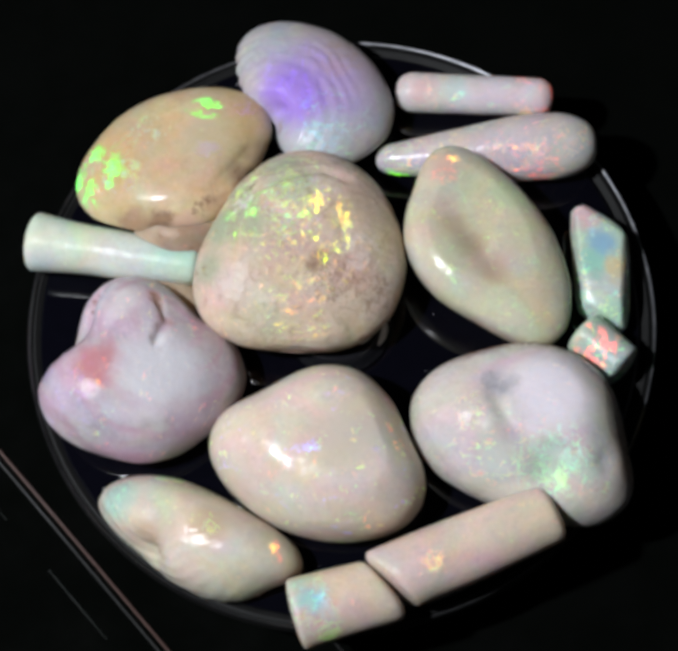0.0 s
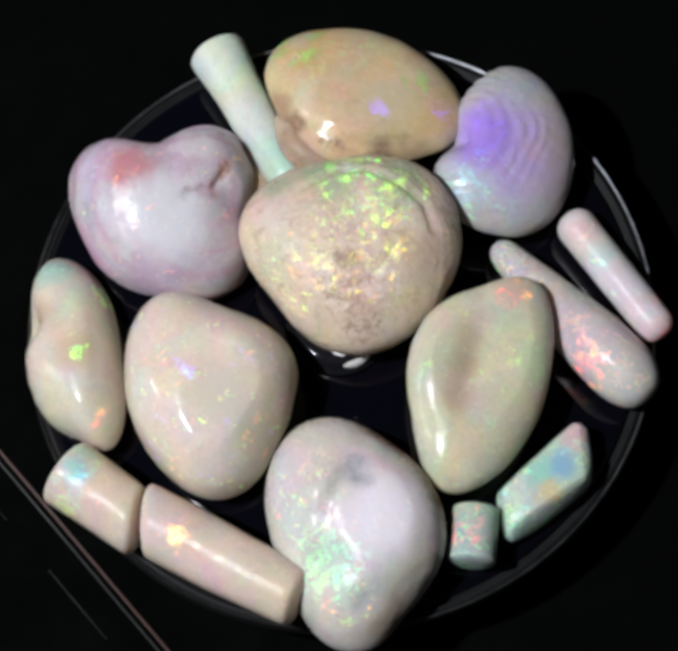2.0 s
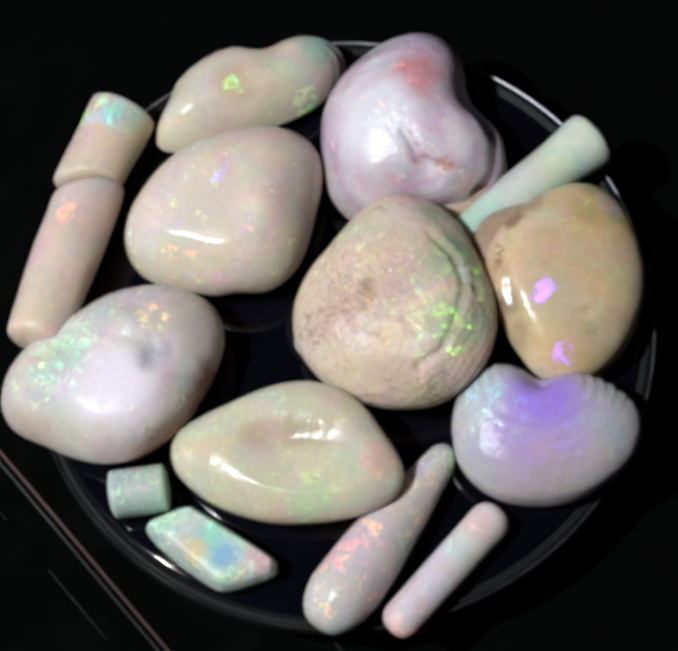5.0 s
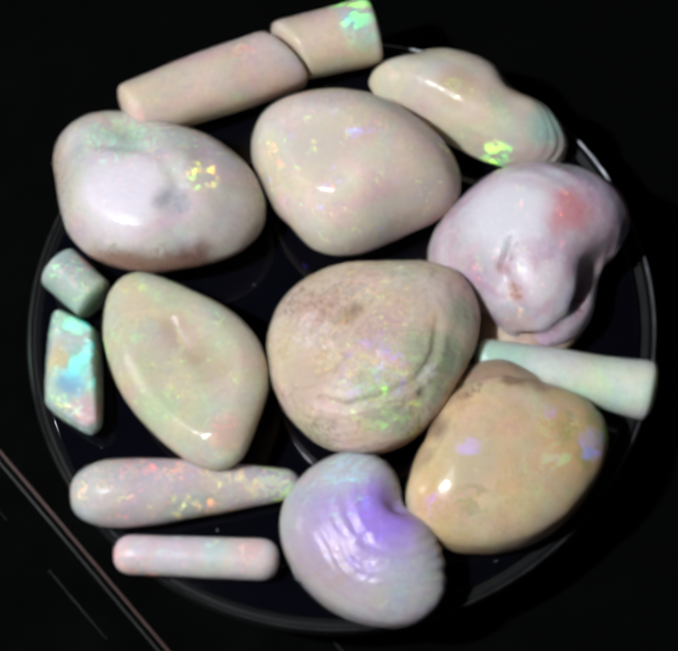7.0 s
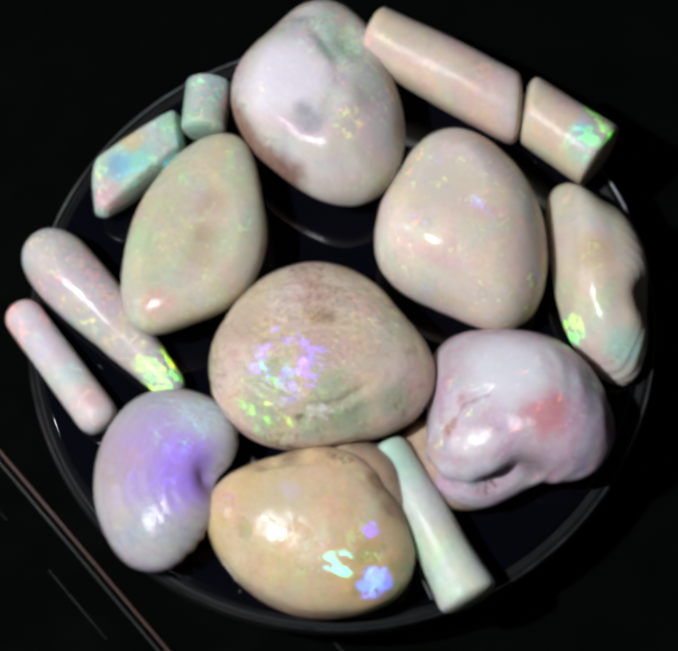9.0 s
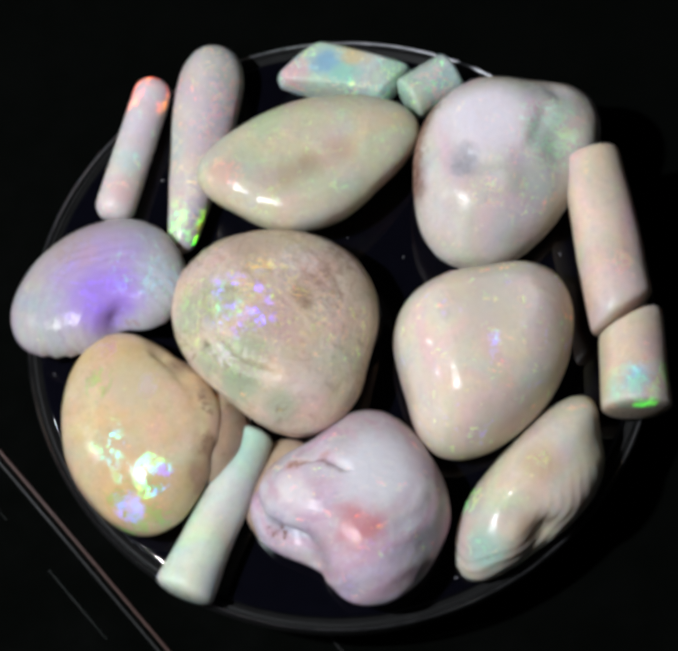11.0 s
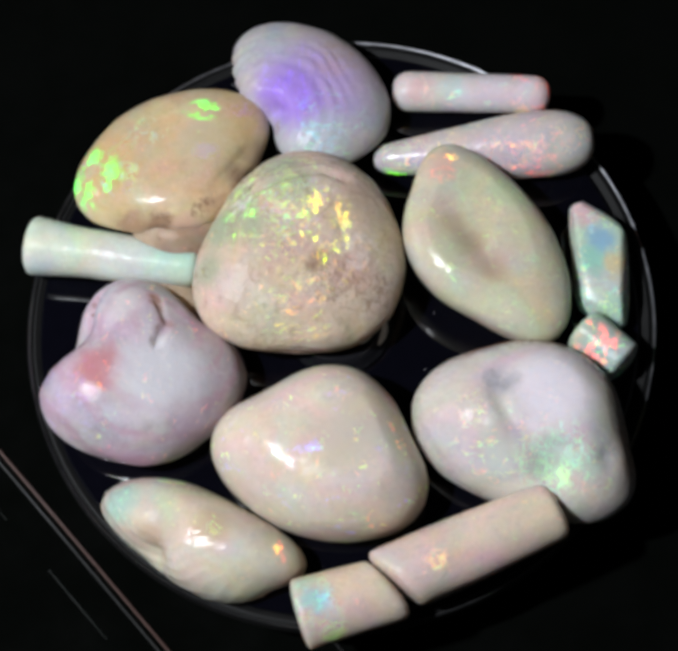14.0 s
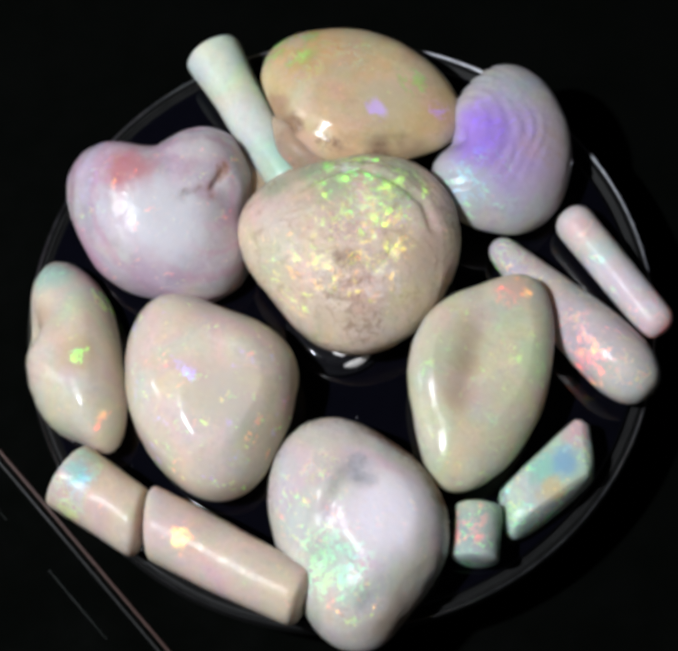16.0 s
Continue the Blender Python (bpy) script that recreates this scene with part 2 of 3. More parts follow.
def bar(p0, p1, r0, r1, ends=(0.02, 0.02), bulge=0.0, oval=1.0, slant=(0, 0), sides=48, wear=0.02, seed=0, waist=0.0):
    """A tapering stone rod from p0 to p1 with rounded ends (ends: how far the rounding reaches) and slanting cuts."""
    p0, p1 = Vector(p0), Vector(p1)
    length = (p1 - p0).length
    d = (p1 - p0) / length
    u = d.cross(Vector((0, 0, 1))).normalized()
    w = u.cross(d)
    steps = 40
    rings = []
    for i in range(7):
        a = i / 7 * math.pi / 2
        rings.append((ends[0] * (1 - math.cos(a)) / 1.0, math.sin(a) ** 0.7 if i else 0.02))
    for i in range(1, steps):
        rings.append((ends[0] + (length - ends[0] - ends[1]) * i / steps, 1.0))
    for i in range(6, -1, -1):
        a = i / 7 * math.pi / 2
        rings.append((length - ends[1] * (1 - math.cos(a)), math.sin(a) ** 0.7 if i else 0.02))
    v = [p0]
    for s, f in rings:
        t = s / length
        rad = (r0 + (r1 - r0) * t) * (1 + bulge * math.sin(math.pi * t) - waist * math.sin(math.pi * min(1, t * 1.6)) ** 2)
        for j in range(sides):
            a = 2 * math.pi * j / sides
            x, z = math.cos(a) * rad * f, math.sin(a) * rad * f * oval
            shift = (slant[0] * (1 - t) ** 4 + slant[1] * t ** 4) * x
            n = 1 + wear * noise.fractal(Vector((x * 8 + seed, z * 8, s * 5)), 1.0, 2.0, 3)
            v.append(p0 + d * (s + shift) + u * x * n + w * z * n)
    v.append(p1)
    low = min(p.z for p in v)
    for p in v:
        axis = p0.z + d.z * (p - p0).dot(d)
        if p.z < axis and low > 0:
            p.z = axis - (axis - p.z) * 1.02 * min(p0.z / (p0.z - low), 2.2) if p0.z > low else p.z
    return v, grid_faces(len(rings), sides)


STONES = []  # each with its rest place on the disc, to be carried round


def stone(name, geometry, place, material, label):
    verts, faces = geometry
    ob = new(name, mesh_of(name, verts, faces, material))
    tagged(ob, label, "opal", "opals on the turntable")
    STONES.append((ob, Vector(place) * R))
    return ob


def pebble_stone(name, centre, tilt, outline, up, down, material, label, **more):
    geometry = pebble(outline, up, down, tilt, centre=centre, **more)
    return stone(name, geometry, (centre[0], centre[1], 0), material, label)


def split_stone(name, centre, label, pieces):
    """A stone of several pieces: (part name, pebble's arguments, material, label)."""
    ob = tagged(new(name), label, "opal", "opals on the turntable")
    for piece, args, material, note in pieces:
        at = args["centre"]
        verts, faces = pebble(**args)
        verts = verts + np.array(((at[0] - centre[0]) * R, (at[1] - centre[1]) * R, 0))
        child = part(piece, mesh_of(piece, verts, faces, material), ob)
        if note:
            tagged(child, note)
    STONES.append((ob, Vector((centre[0], centre[1], 0)) * R))
    return ob


def bar_stone(name, p0, p1, r0, r1, material, label, **more):
    mid = (Vector(p0) + Vector(p1)) / 2
    mid.z = 0
    v, f = bar(Vector(p0) - mid, Vector(p1) - mid, r0, r1, **more)
    return stone(name, ([p * R for p in v], f), mid, material, label)


def lathe(profile, sides=128):
    """A solid turned about z from (radius, height) pairs; the first and last lie on the axis."""
    v = [(0, 0, profile[0][1])]
    for r, z in profile[1:-1]:
        v += [(r * math.cos(2 * math.pi * j / sides), r * math.sin(2 * math.pi * j / sides), z) for j in range(sides)]
    v.append((0, 0, profile[-1][1]))
    return v, grid_faces(len(profile) - 2, sides)


def ring(radius, z, thick, sides=192, seg=10):
    bm = bmesh.new()
    rows = []
    for i in range(sides):
        a = 2 * math.pi * i / sides
        rows.append([bm.verts.new(((radius + thick * math.cos(b)) * math.cos(a), (radius + thick * math.cos(b)) * math.sin(a), z + thick * math.sin(b)))
                     for b in (2 * math.pi * j / seg for j in range(seg))])
    for i in range(sides):
        for j in range(seg):
            bm.faces.new((rows[i][j], rows[(i + 1) % sides][j], rows[(i + 1) % sides][(j + 1) % seg], rows[i][(j + 1) % seg]))
    return bm


def band(profile, sides=720):
    """A closed ring with the given cross-section, in disc radii."""
    bm = bmesh.new()
    rows = [[bm.verts.new((r * R * math.cos(a), r * R * math.sin(a), z * R)) for r, z in profile] for a in (2 * math.pi * i / sides for i in range(sides))]
    n = len(profile)
    for i in range(sides):
        for j in range(n):
            bm.faces.new((rows[i][j], rows[(i + 1) % sides][j], rows[(i + 1) % sides][(j + 1) % n], rows[i][(j + 1) % n]))
    return bm


def from_bm(name, bm, material, smooth=True):
    me = bpy.data.meshes.new(name)
    bmesh.ops.recalc_face_normals(bm, faces=bm.faces)
    bm.to_mesh(me)
    bm.free()
    me.materials.append(material)
    if smooth:
        me.shade_smooth()
    return me


# ---- table ----
TOP = -0.3 * R


def strip(name, a, b, width, height, z, material):
    """A long bevelled bar from a to b."""
    a, b = Vector((*a, 0)), Vector((*b, 0))
    bm = bmesh.new()
    bmesh.ops.create_cube(bm, size=1)
    bmesh.ops.scale(bm, vec=((b - a).length, width, height), verts=bm.verts)
    bmesh.ops.bevel(bm, geom=bm.edges[:], offset=min(width, height) * 0.3, segments=2, affect="EDGES")
    ob = new(name, from_bm(name, bm, material))
    ob.matrix_world = Matrix.Translation(((a.x + b.x) / 2, (a.y + b.y) / 2, z)) @ Matrix.Rotation(math.atan2(b.y - a.y, b.x - a.x), 4, "Z")
    return ob


bm = bmesh.new()
bmesh.ops.create_grid(bm, x_segments=8, y_segments=8, size=1.5)
tagged(new("ground", from_bm("ground", bm, M_TABLE)), "matt black table top under the turntable", "table", kind="structure").location.z = TOP


def slab(name, size, place, label, category):
    bm = bmesh.new()
    bmesh.ops.create_cube(bm, size=1)
    bmesh.ops.scale(bm, vec=size, verts=bm.verts)
    tagged(new(name, from_bm(name, bm, M_WALL, False)), label, category, kind="structure").location = place


slab("wall_north", (3.2, 0.1, 2.0), (0, 1.55, 1.0 + TOP), "plain dark grey wall of a dim room", "wall")
slab("wall_south", (3.2, 0.1, 2.0), (0, -1.55, 1.0 + TOP), "plain dark grey wall of a dim room", "wall")
slab("wall_east", (0.1, 3.0, 2.0), (1.55, 0, 1.0 + TOP), "plain dark grey wall of a dim room", "wall")
slab("wall_west", (0.1, 3.0, 2.0), (-1.55, 0, 1.0 + TOP), "plain dark grey wall of a dim room", "wall")
slab("ceiling", (3.2, 3.2, 0.1), (0, 0, 2.05 + TOP), "plain dark grey ceiling of a dim room", "ceiling")

# ---- turntable ----
OFF = 0.006 * R
turntable = tagged(new("turntable"), "round black turntable base with a thin bright rim", "turntable")
turntable.location = (OFF, 0, 0)
part("rim", from_bm("rim", band(((0.9945, -0.0035), (1.0, 0.0), (1.0, -0.006), (0.9945, -0.008))), M_RIM, False), turntable)
part("outer_edge", from_bm("outer_edge", band(((1.0004, -0.0006), (1.003, -0.004), (1.003, -0.05), (0.99, -0.05), (0.99, -0.0085), (1.0004, -0.0085))), M_DULL, False), turntable)
part("lower_rim", from_bm("lower_rim", ring(0.978 * R, -0.006 * R, 0.003 * R), M_DULL), turntable)
v, f = lathe([(0, -0.02 * R), (0.97 * R, -0.02 * R), (0.975 * R, -0.008 * R), (0.985 * R, -0.008 * R), (0.988 * R, -0.02 * R), (0.98 * R, -0.09 * R), (0.84 * R, -0.13 * R), (0.84 * R, -0.3 * R), (0, -0.3 * R)])
part("base", mesh_of("base", v, f, M_DULL), turntable)
platter = tagged(new("turntable_platter"), "glossy black mirror platter with a low hub in its middle", "turntable platter")
v, f = lathe([(0, 0), (0.945 * R, 0), (0.955 * R, -0.003 * R), (0.957 * R, -0.016 * R), (0, -0.016 * R)])
part("disc", mesh_of("disc", v, f, M_DISC), platter)
v, f = lathe([(0, 0.055 * R), (0.11 * R, 0.055 * R), (0.13 * R, 0.066 * R), (0.142 * R, 0.06 * R), (0.15 * R, 0.03 * R), (0.165 * R, 0.012 * R), (0.172 * R, 0.002 * R), (0, 0.001 * R)], 96)
part("hub", mesh_of("hub", v, f, M_HUB), platter)


def flecks(count, seed, spread, size, clear=0.0):
    """Tiny flat crumbs of dust strewn over a round area."""
    rnd = random.Random(seed)
    bm = bmesh.new()
    for _ in range(count):
        a, r = rnd.uniform(0, 2 * math.pi), math.sqrt(rnd.uniform(clear ** 2, spread ** 2))
        w = size * rnd.uniform(0.4, 1.6)
        m = Matrix.Translation((r * math.cos(a), r * math.sin(a), w * 0.3)) @ Matrix.Rotation(rnd.uniform(0, 3), 4, "Z") @ Matrix.Diagonal((w * rnd.uniform(1, 3), w, w * 0.6, 1))
        bmesh.ops.create_icosphere(bm, subdivisions=1, radius=1.0, matrix=m)
    return bm


M_DUST = plain("pale_dust", (0.4, 0.4, 0.42), 0.7)
dust = part("dust", from_bm("dust", flecks(70, 5, 0.93 * R, 0.00010), M_DUST), platter)
tagged(dust, "pale dust specks on the black platter", kind="stuff")
STONES.append((platter, Vector((0, 0, 0))))

def seam(offset, width, height, material, label, start=-2.0, end=2.0):
    """One of the parallel lines that run across the table beside the turntable."""
    a, d = Vector((-1.145, -0.175)), Vector((0.482, -0.735)).normalized()
    n = Vector((d.y, -d.x))
    p, q = (a + n * offset + d * start) * R, (a + n * offset + d * end) * R
    tagged(strip("trim", p, q, width * R, height * R, TOP + height * R * 0.3, material), label, "trim", kind="structure")


# the brown paints in lamplight caught on the black edge's bevel
seam(0.0, 0.009, 0.012, M_EDGE_GLINT, "thin edge strip across the black table, coloured brown for the lamp's glint")
seam(0.024, 0.006, 0.006, M_EDGE, "dark grey edge strip across the black table")
seam(0.126, 0.003, 0.003, M_SEAM, "fine grey seam in the black table", -0.5, 0.2)
seam(0.126, 0.003, 0.003, M_SEAM, "fine grey seam in the black table", 0.42, 0.72)
seam(-0.42, 0.008, 0.008, M_DULL, "dull black strip on the table under the turntable", 0.62, 2.0)

# ---- opals ----
CRUST = opal("opal_crust", (0, 0), (0.5, 0.36, 0.27), (0.36, 0.24, 0.17), bump=0.6, rough=0.3, speck=((0.2, 0.12, 0.08), 500, 0.5))
pad = pebble_stone("mounting_pad", (0.088, -0.045, 0.03), (0, 0), (0.062, 0.1, 0.5, 0.03, 0, 0, 0.02), 0.035, 0.03, plain("white_putty", (0.75, 0.72, 0.7), 0.4), "white putty pad under the domed opal", seed=20)
pad["category"], pad["group"] = "mounting pad", "mounting"

P = (-0.089, 0.17)
body = opal("opal_speckled", P, (0.6, 0.49, 0.36), (0.66, 0.5, 0.42), speck=((0.34, 0.22, 0.15), 330, 0.32), bump=0.8, rough=0.2, crackle=((0.26, 0.16, 0.11), 4.5, 0.3),
                  bands=((0.05, 0.05, 0.36), 0.031, (0.62, 0.52, 0.42), 0.3),
                  flaws=(((0.0, 0.04, 0.33), 0.17, (0.3, 0.19, 0.13), 0.8, 0.6), ((0.12, 0.0, 0.26), 0.14, (0.3, 0.19, 0.13), 1.0, 0.7), ((-0.36, 0.12, 0.26), 0.12, (0.22, 0.15, 0.1), 1.5, 0.7),
                         ((-0.2, 0.46, 0.25), 0.14, (0.3, 0.2, 0.13), 1.3, 0.75), ((0.08, 0.42, 0.26), 0.14, (0.33, 0.22, 0.15), 1.3, 0.7), ((0.1, 0.12, 0.32), 0.14, (0.7, 0.6, 0.55), 2.2, 0.7), ((-0.26, 0.33, 0.35), 0.09, (0.66, 0.62, 0.6), 2.0, 0.8)),
                  spots=(((0.067, 0.06, 0.32), 0.12, (0.55, 0.36, 0.3), 0.7), ((-0.26, 0.27, 0.36), 0.13, (0.3, 0.36, 0.24), 0.6),
                         ((-0.1, 0.38, 0.37), 0.12, (0.34, 0.4, 0.26), 0.5), ((-0.3, 0.05, 0.33), 0.1, (0.6, 0.5, 0.44), 0.6),
                         ((-0.037, 0.098, 0.353), 0.05, (0.27, 0.17, 0.12), 0.6), ((-0.235, 0.385, 0.34), 0.025, (0.15, 0.08, 0.04), 0.9),
                         ((-0.13, 0.17, 0.37), 0.1, (0.52, 0.37, 0.35), 0.6), ((0.12, 0.3, 0.3), 0.13, (0.48, 0.35, 0.3), 0.6), ((-0.37, 0.13, 0.3), 0.09, (0.36, 0.39, 0.27), 0.75), ((-0.345, 0.26, 0.32), 0.09, (0.34, 0.4, 0.28), 0.75), ((-0.27, 0.39, 0.32), 0.08, (0.36, 0.4, 0.29), 0.7), ((-0.13, 0.45, 0.32), 0.08, (0.38, 0.42, 0.3), 0.7), ((0.02, -0.06, 0.3), 0.1, (0.58, 0.48, 0.38), 0.6)),
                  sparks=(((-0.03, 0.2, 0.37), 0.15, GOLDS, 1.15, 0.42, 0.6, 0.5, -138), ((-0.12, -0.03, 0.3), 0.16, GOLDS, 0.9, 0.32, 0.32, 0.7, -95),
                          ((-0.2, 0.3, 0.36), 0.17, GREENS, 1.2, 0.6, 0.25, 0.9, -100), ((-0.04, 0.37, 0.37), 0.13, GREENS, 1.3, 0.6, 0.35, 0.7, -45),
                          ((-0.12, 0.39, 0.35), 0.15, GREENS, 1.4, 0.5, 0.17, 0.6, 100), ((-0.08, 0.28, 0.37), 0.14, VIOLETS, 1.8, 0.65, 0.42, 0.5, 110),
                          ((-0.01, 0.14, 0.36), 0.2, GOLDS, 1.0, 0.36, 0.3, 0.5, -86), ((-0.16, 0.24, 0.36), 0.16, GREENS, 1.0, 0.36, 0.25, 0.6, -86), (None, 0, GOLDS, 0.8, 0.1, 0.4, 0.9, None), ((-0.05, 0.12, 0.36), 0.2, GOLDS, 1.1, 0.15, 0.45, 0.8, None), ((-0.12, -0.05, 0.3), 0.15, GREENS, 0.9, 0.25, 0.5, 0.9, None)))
split_stone("opal_clam", P, "domed speckled tan opal with gold and green flashes", [
    ("upper_valve", dict(centre=(*P, 0.207), tilt=(0.167, 0.11), outline=(0.33, 0.045, -2.554, 0.05, -0.041, 0.017, -0.007), up=0.161, down=0.132, rest=0.07, seed=1, box=0.685,
             ridges=((-0.0, 0.12, 0.36), 0.024, 0.0013, 0.2, 0.6),
             dents=(((-0.235, 0.385, 0.34), 0.02, 0.015), (((-0.36, 0.05, 0.31), (-0.3, 0.17, 0.35), (-0.285, 0.26, 0.36), (-0.22, 0.345, 0.36), (-0.1, 0.385, 0.37), (0.01, 0.4, 0.36), (0.08, 0.36, 0.34)), 0.016, 0.014),
                    (((-0.4, 0.06, 0.29), (-0.35, 0.2, 0.32), (-0.32, 0.32, 0.32), (-0.24, 0.41, 0.33), (-0.1, 0.45, 0.33), (0.04, 0.45, 0.32)), 0.05, 0.011),
                    (((0.0, -0.03, 0.31), (0.1, 0.04, 0.3), (0.17, 0.13, 0.27)), 0.012, 0.006), (((0.02, 0.02, 0.33), (0.06, 0.1, 0.34), (0.05, 0.2, 0.35)), 0.01, 0.005), ((0.05, 0.2, 0.35), 0.014, 0.01))), body, ""),
    ("lower_valve", dict(centre=(*P, 0.15), tilt=(0.1, 0.06), outline=(0.318, 0.045, -2.554, 0.05, -0.041, 0.017, -0.007), up=0.045, down=0.07, rest=0.07, seed=11), CRUST, "brown lower shell"),
])

P = (0.012, 0.756)
pebble_stone("opal_shell", (*P, 0.133), (-0.143, 0.133), (0.257, 0.141, 2.092, 0.043, 0.023, -0.008, 0.014), 0.113, 0.066,
             opal("opal_purple", P, (0.42, 0.42, 0.44), (0.47, 0.43, 0.42), bump=0.4, rough=0.18, glow=0.3, bands=((-0.12, 0.66, 0.2), 0.038, (0.4, 0.26, 0.4), 0.22),
                  flaws=(((0.12, 0.86, 0.2), 0.12, (0.42, 0.3, 0.24), 1.4, 0.5), ((-0.13, 0.63, 0.2), 0.05, (0.35, 0.22, 0.16), 1.2, 0.6)),
                  spots=(((0.13, 0.82, 0.2), 0.2, (0.44, 0.34, 0.32), 0.6), ((0.02, 0.74, 0.25), 0.25, (0.42, 0.3, 0.58), 0.85), ((0.03, 0.56, 0.24), 0.13, (0.45, 0.5, 0.54), 0.7),
                         ((-0.06, 0.72, 0.25), 0.14, (0.33, 0.19, 0.68), 0.75), ((0.08, 0.8, 0.22), 0.06, (0.5, 0.33, 0.4), 0.5)),
                  sparks=(((-0.02, 0.74, 0.25), 0.18, VIOLETS, 1.6, 0.6, 0.22, 1.2, None), ((0.05, 0.58, 0.24), 0.16, SEA, 1.2, 0.5, 0.3, 0.9, None))),
             "ridged opal shell with a purple middle and grey ends", seed=2, box=0.705,
             ridges=((-0.12, 0.66, 0.2), 0.038, 0.0036, 0.08, 0.32), dents=(((-0.14, 0.65, 0.2), 0.075, 0.075), ((-0.1, 0.66, 0.25), 0.04, 0.015)))

P = (-0.453, 0.571)
body = opal("opal_tan", P, (0.6, 0.43, 0.25), (0.62, 0.48, 0.33), rough=0.2, bump=0.12,
                  spots=(((-0.6, 0.36, 0.2), 0.08, (0.38, 0.24, 0.15), 0.9), ((-0.51, 0.335, 0.22), 0.085, (0.3, 0.19, 0.12), 1.0), ((-0.42, 0.33, 0.22), 0.08, (0.58, 0.38, 0.29), 0.9),
                         ((-0.35, 0.39, 0.22), 0.07, (0.4, 0.28, 0.19), 0.9), ((-0.27, 0.46, 0.22), 0.07, (0.3, 0.2, 0.13), 0.9), ((-0.21, 0.55, 0.2), 0.07, (0.42, 0.3, 0.19), 0.8), ((-0.47, 0.39, 0.25), 0.04, (0.3, 0.2, 0.13), 0.6),
                         ((-0.65, 0.55, 0.25), 0.16, (0.6, 0.42, 0.16), 0.6), ((-0.35, 0.6, 0.27), 0.13, (0.55, 0.46, 0.33), 0.6)),
                  flaws=(((-0.5, 0.35, 0.25), 0.08, (0.24, 0.15, 0.1), 1.4, 0.8), ((-0.38, 0.37, 0.24), 0.08, (0.28, 0.17, 0.11), 1.2, 0.8), ((-0.27, 0.46, 0.22), 0.07, (0.22, 0.14, 0.09), 1.3, 0.8), ((-0.6, 0.38, 0.24), 0.06, (0.5, 0.33, 0.26), 1.0, 0.7)),
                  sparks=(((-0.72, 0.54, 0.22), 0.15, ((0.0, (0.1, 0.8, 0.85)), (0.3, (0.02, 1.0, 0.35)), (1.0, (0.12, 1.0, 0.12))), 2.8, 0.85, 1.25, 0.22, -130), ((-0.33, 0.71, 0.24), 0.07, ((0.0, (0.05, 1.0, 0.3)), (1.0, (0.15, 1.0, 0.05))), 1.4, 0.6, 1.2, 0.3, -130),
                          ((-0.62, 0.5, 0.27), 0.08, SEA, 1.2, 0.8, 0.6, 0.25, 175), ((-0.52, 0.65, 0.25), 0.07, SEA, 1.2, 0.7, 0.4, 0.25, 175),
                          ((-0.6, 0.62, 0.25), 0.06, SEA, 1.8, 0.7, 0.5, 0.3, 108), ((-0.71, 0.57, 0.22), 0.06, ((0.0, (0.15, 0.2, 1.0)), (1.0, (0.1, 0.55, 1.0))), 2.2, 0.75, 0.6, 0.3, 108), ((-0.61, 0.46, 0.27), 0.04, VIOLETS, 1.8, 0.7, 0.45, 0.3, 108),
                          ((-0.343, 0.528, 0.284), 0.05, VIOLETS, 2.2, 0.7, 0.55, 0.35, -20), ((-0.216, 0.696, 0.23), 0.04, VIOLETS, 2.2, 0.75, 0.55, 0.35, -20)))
split_stone("opal_pebble", P, "smooth honey tan opal with a broken brown side and green flashes", [
    ("body", dict(centre=(*P, 0.147), tilt=(-0.217, -0.062), outline=(0.288, 0.126, -2.718, -0.015, -0.04, 0.029, -0.01), up=0.129, down=0.054, seed=3,
             dents=((((-0.6, 0.38, 0.22), (-0.5, 0.37, 0.25), (-0.4, 0.39, 0.26), (-0.3, 0.45, 0.26), (-0.22, 0.54, 0.23)), 0.022, 0.016),
                                            ((-0.53, 0.31, 0.2), 0.03, 0.02), ((-0.45, 0.3, 0.2), 0.025, 0.02), ((-0.36, 0.36, 0.19), 0.03, 0.022), ((-0.29, 0.41, 0.19), 0.025, 0.02), ((-0.24, 0.48, 0.18), 0.03, 0.02))), body, ""),
    ("crust", dict(centre=(-0.45, 0.318, 0.11), tilt=(-0.15, 0.1), outline=(0.125, 0.3, -0.1, 0.05, 0.05, 0.03, 0.02), up=0.12, down=0.08, wear=0.05, seed=13), CRUST, "broken brown and pink crust"),
])

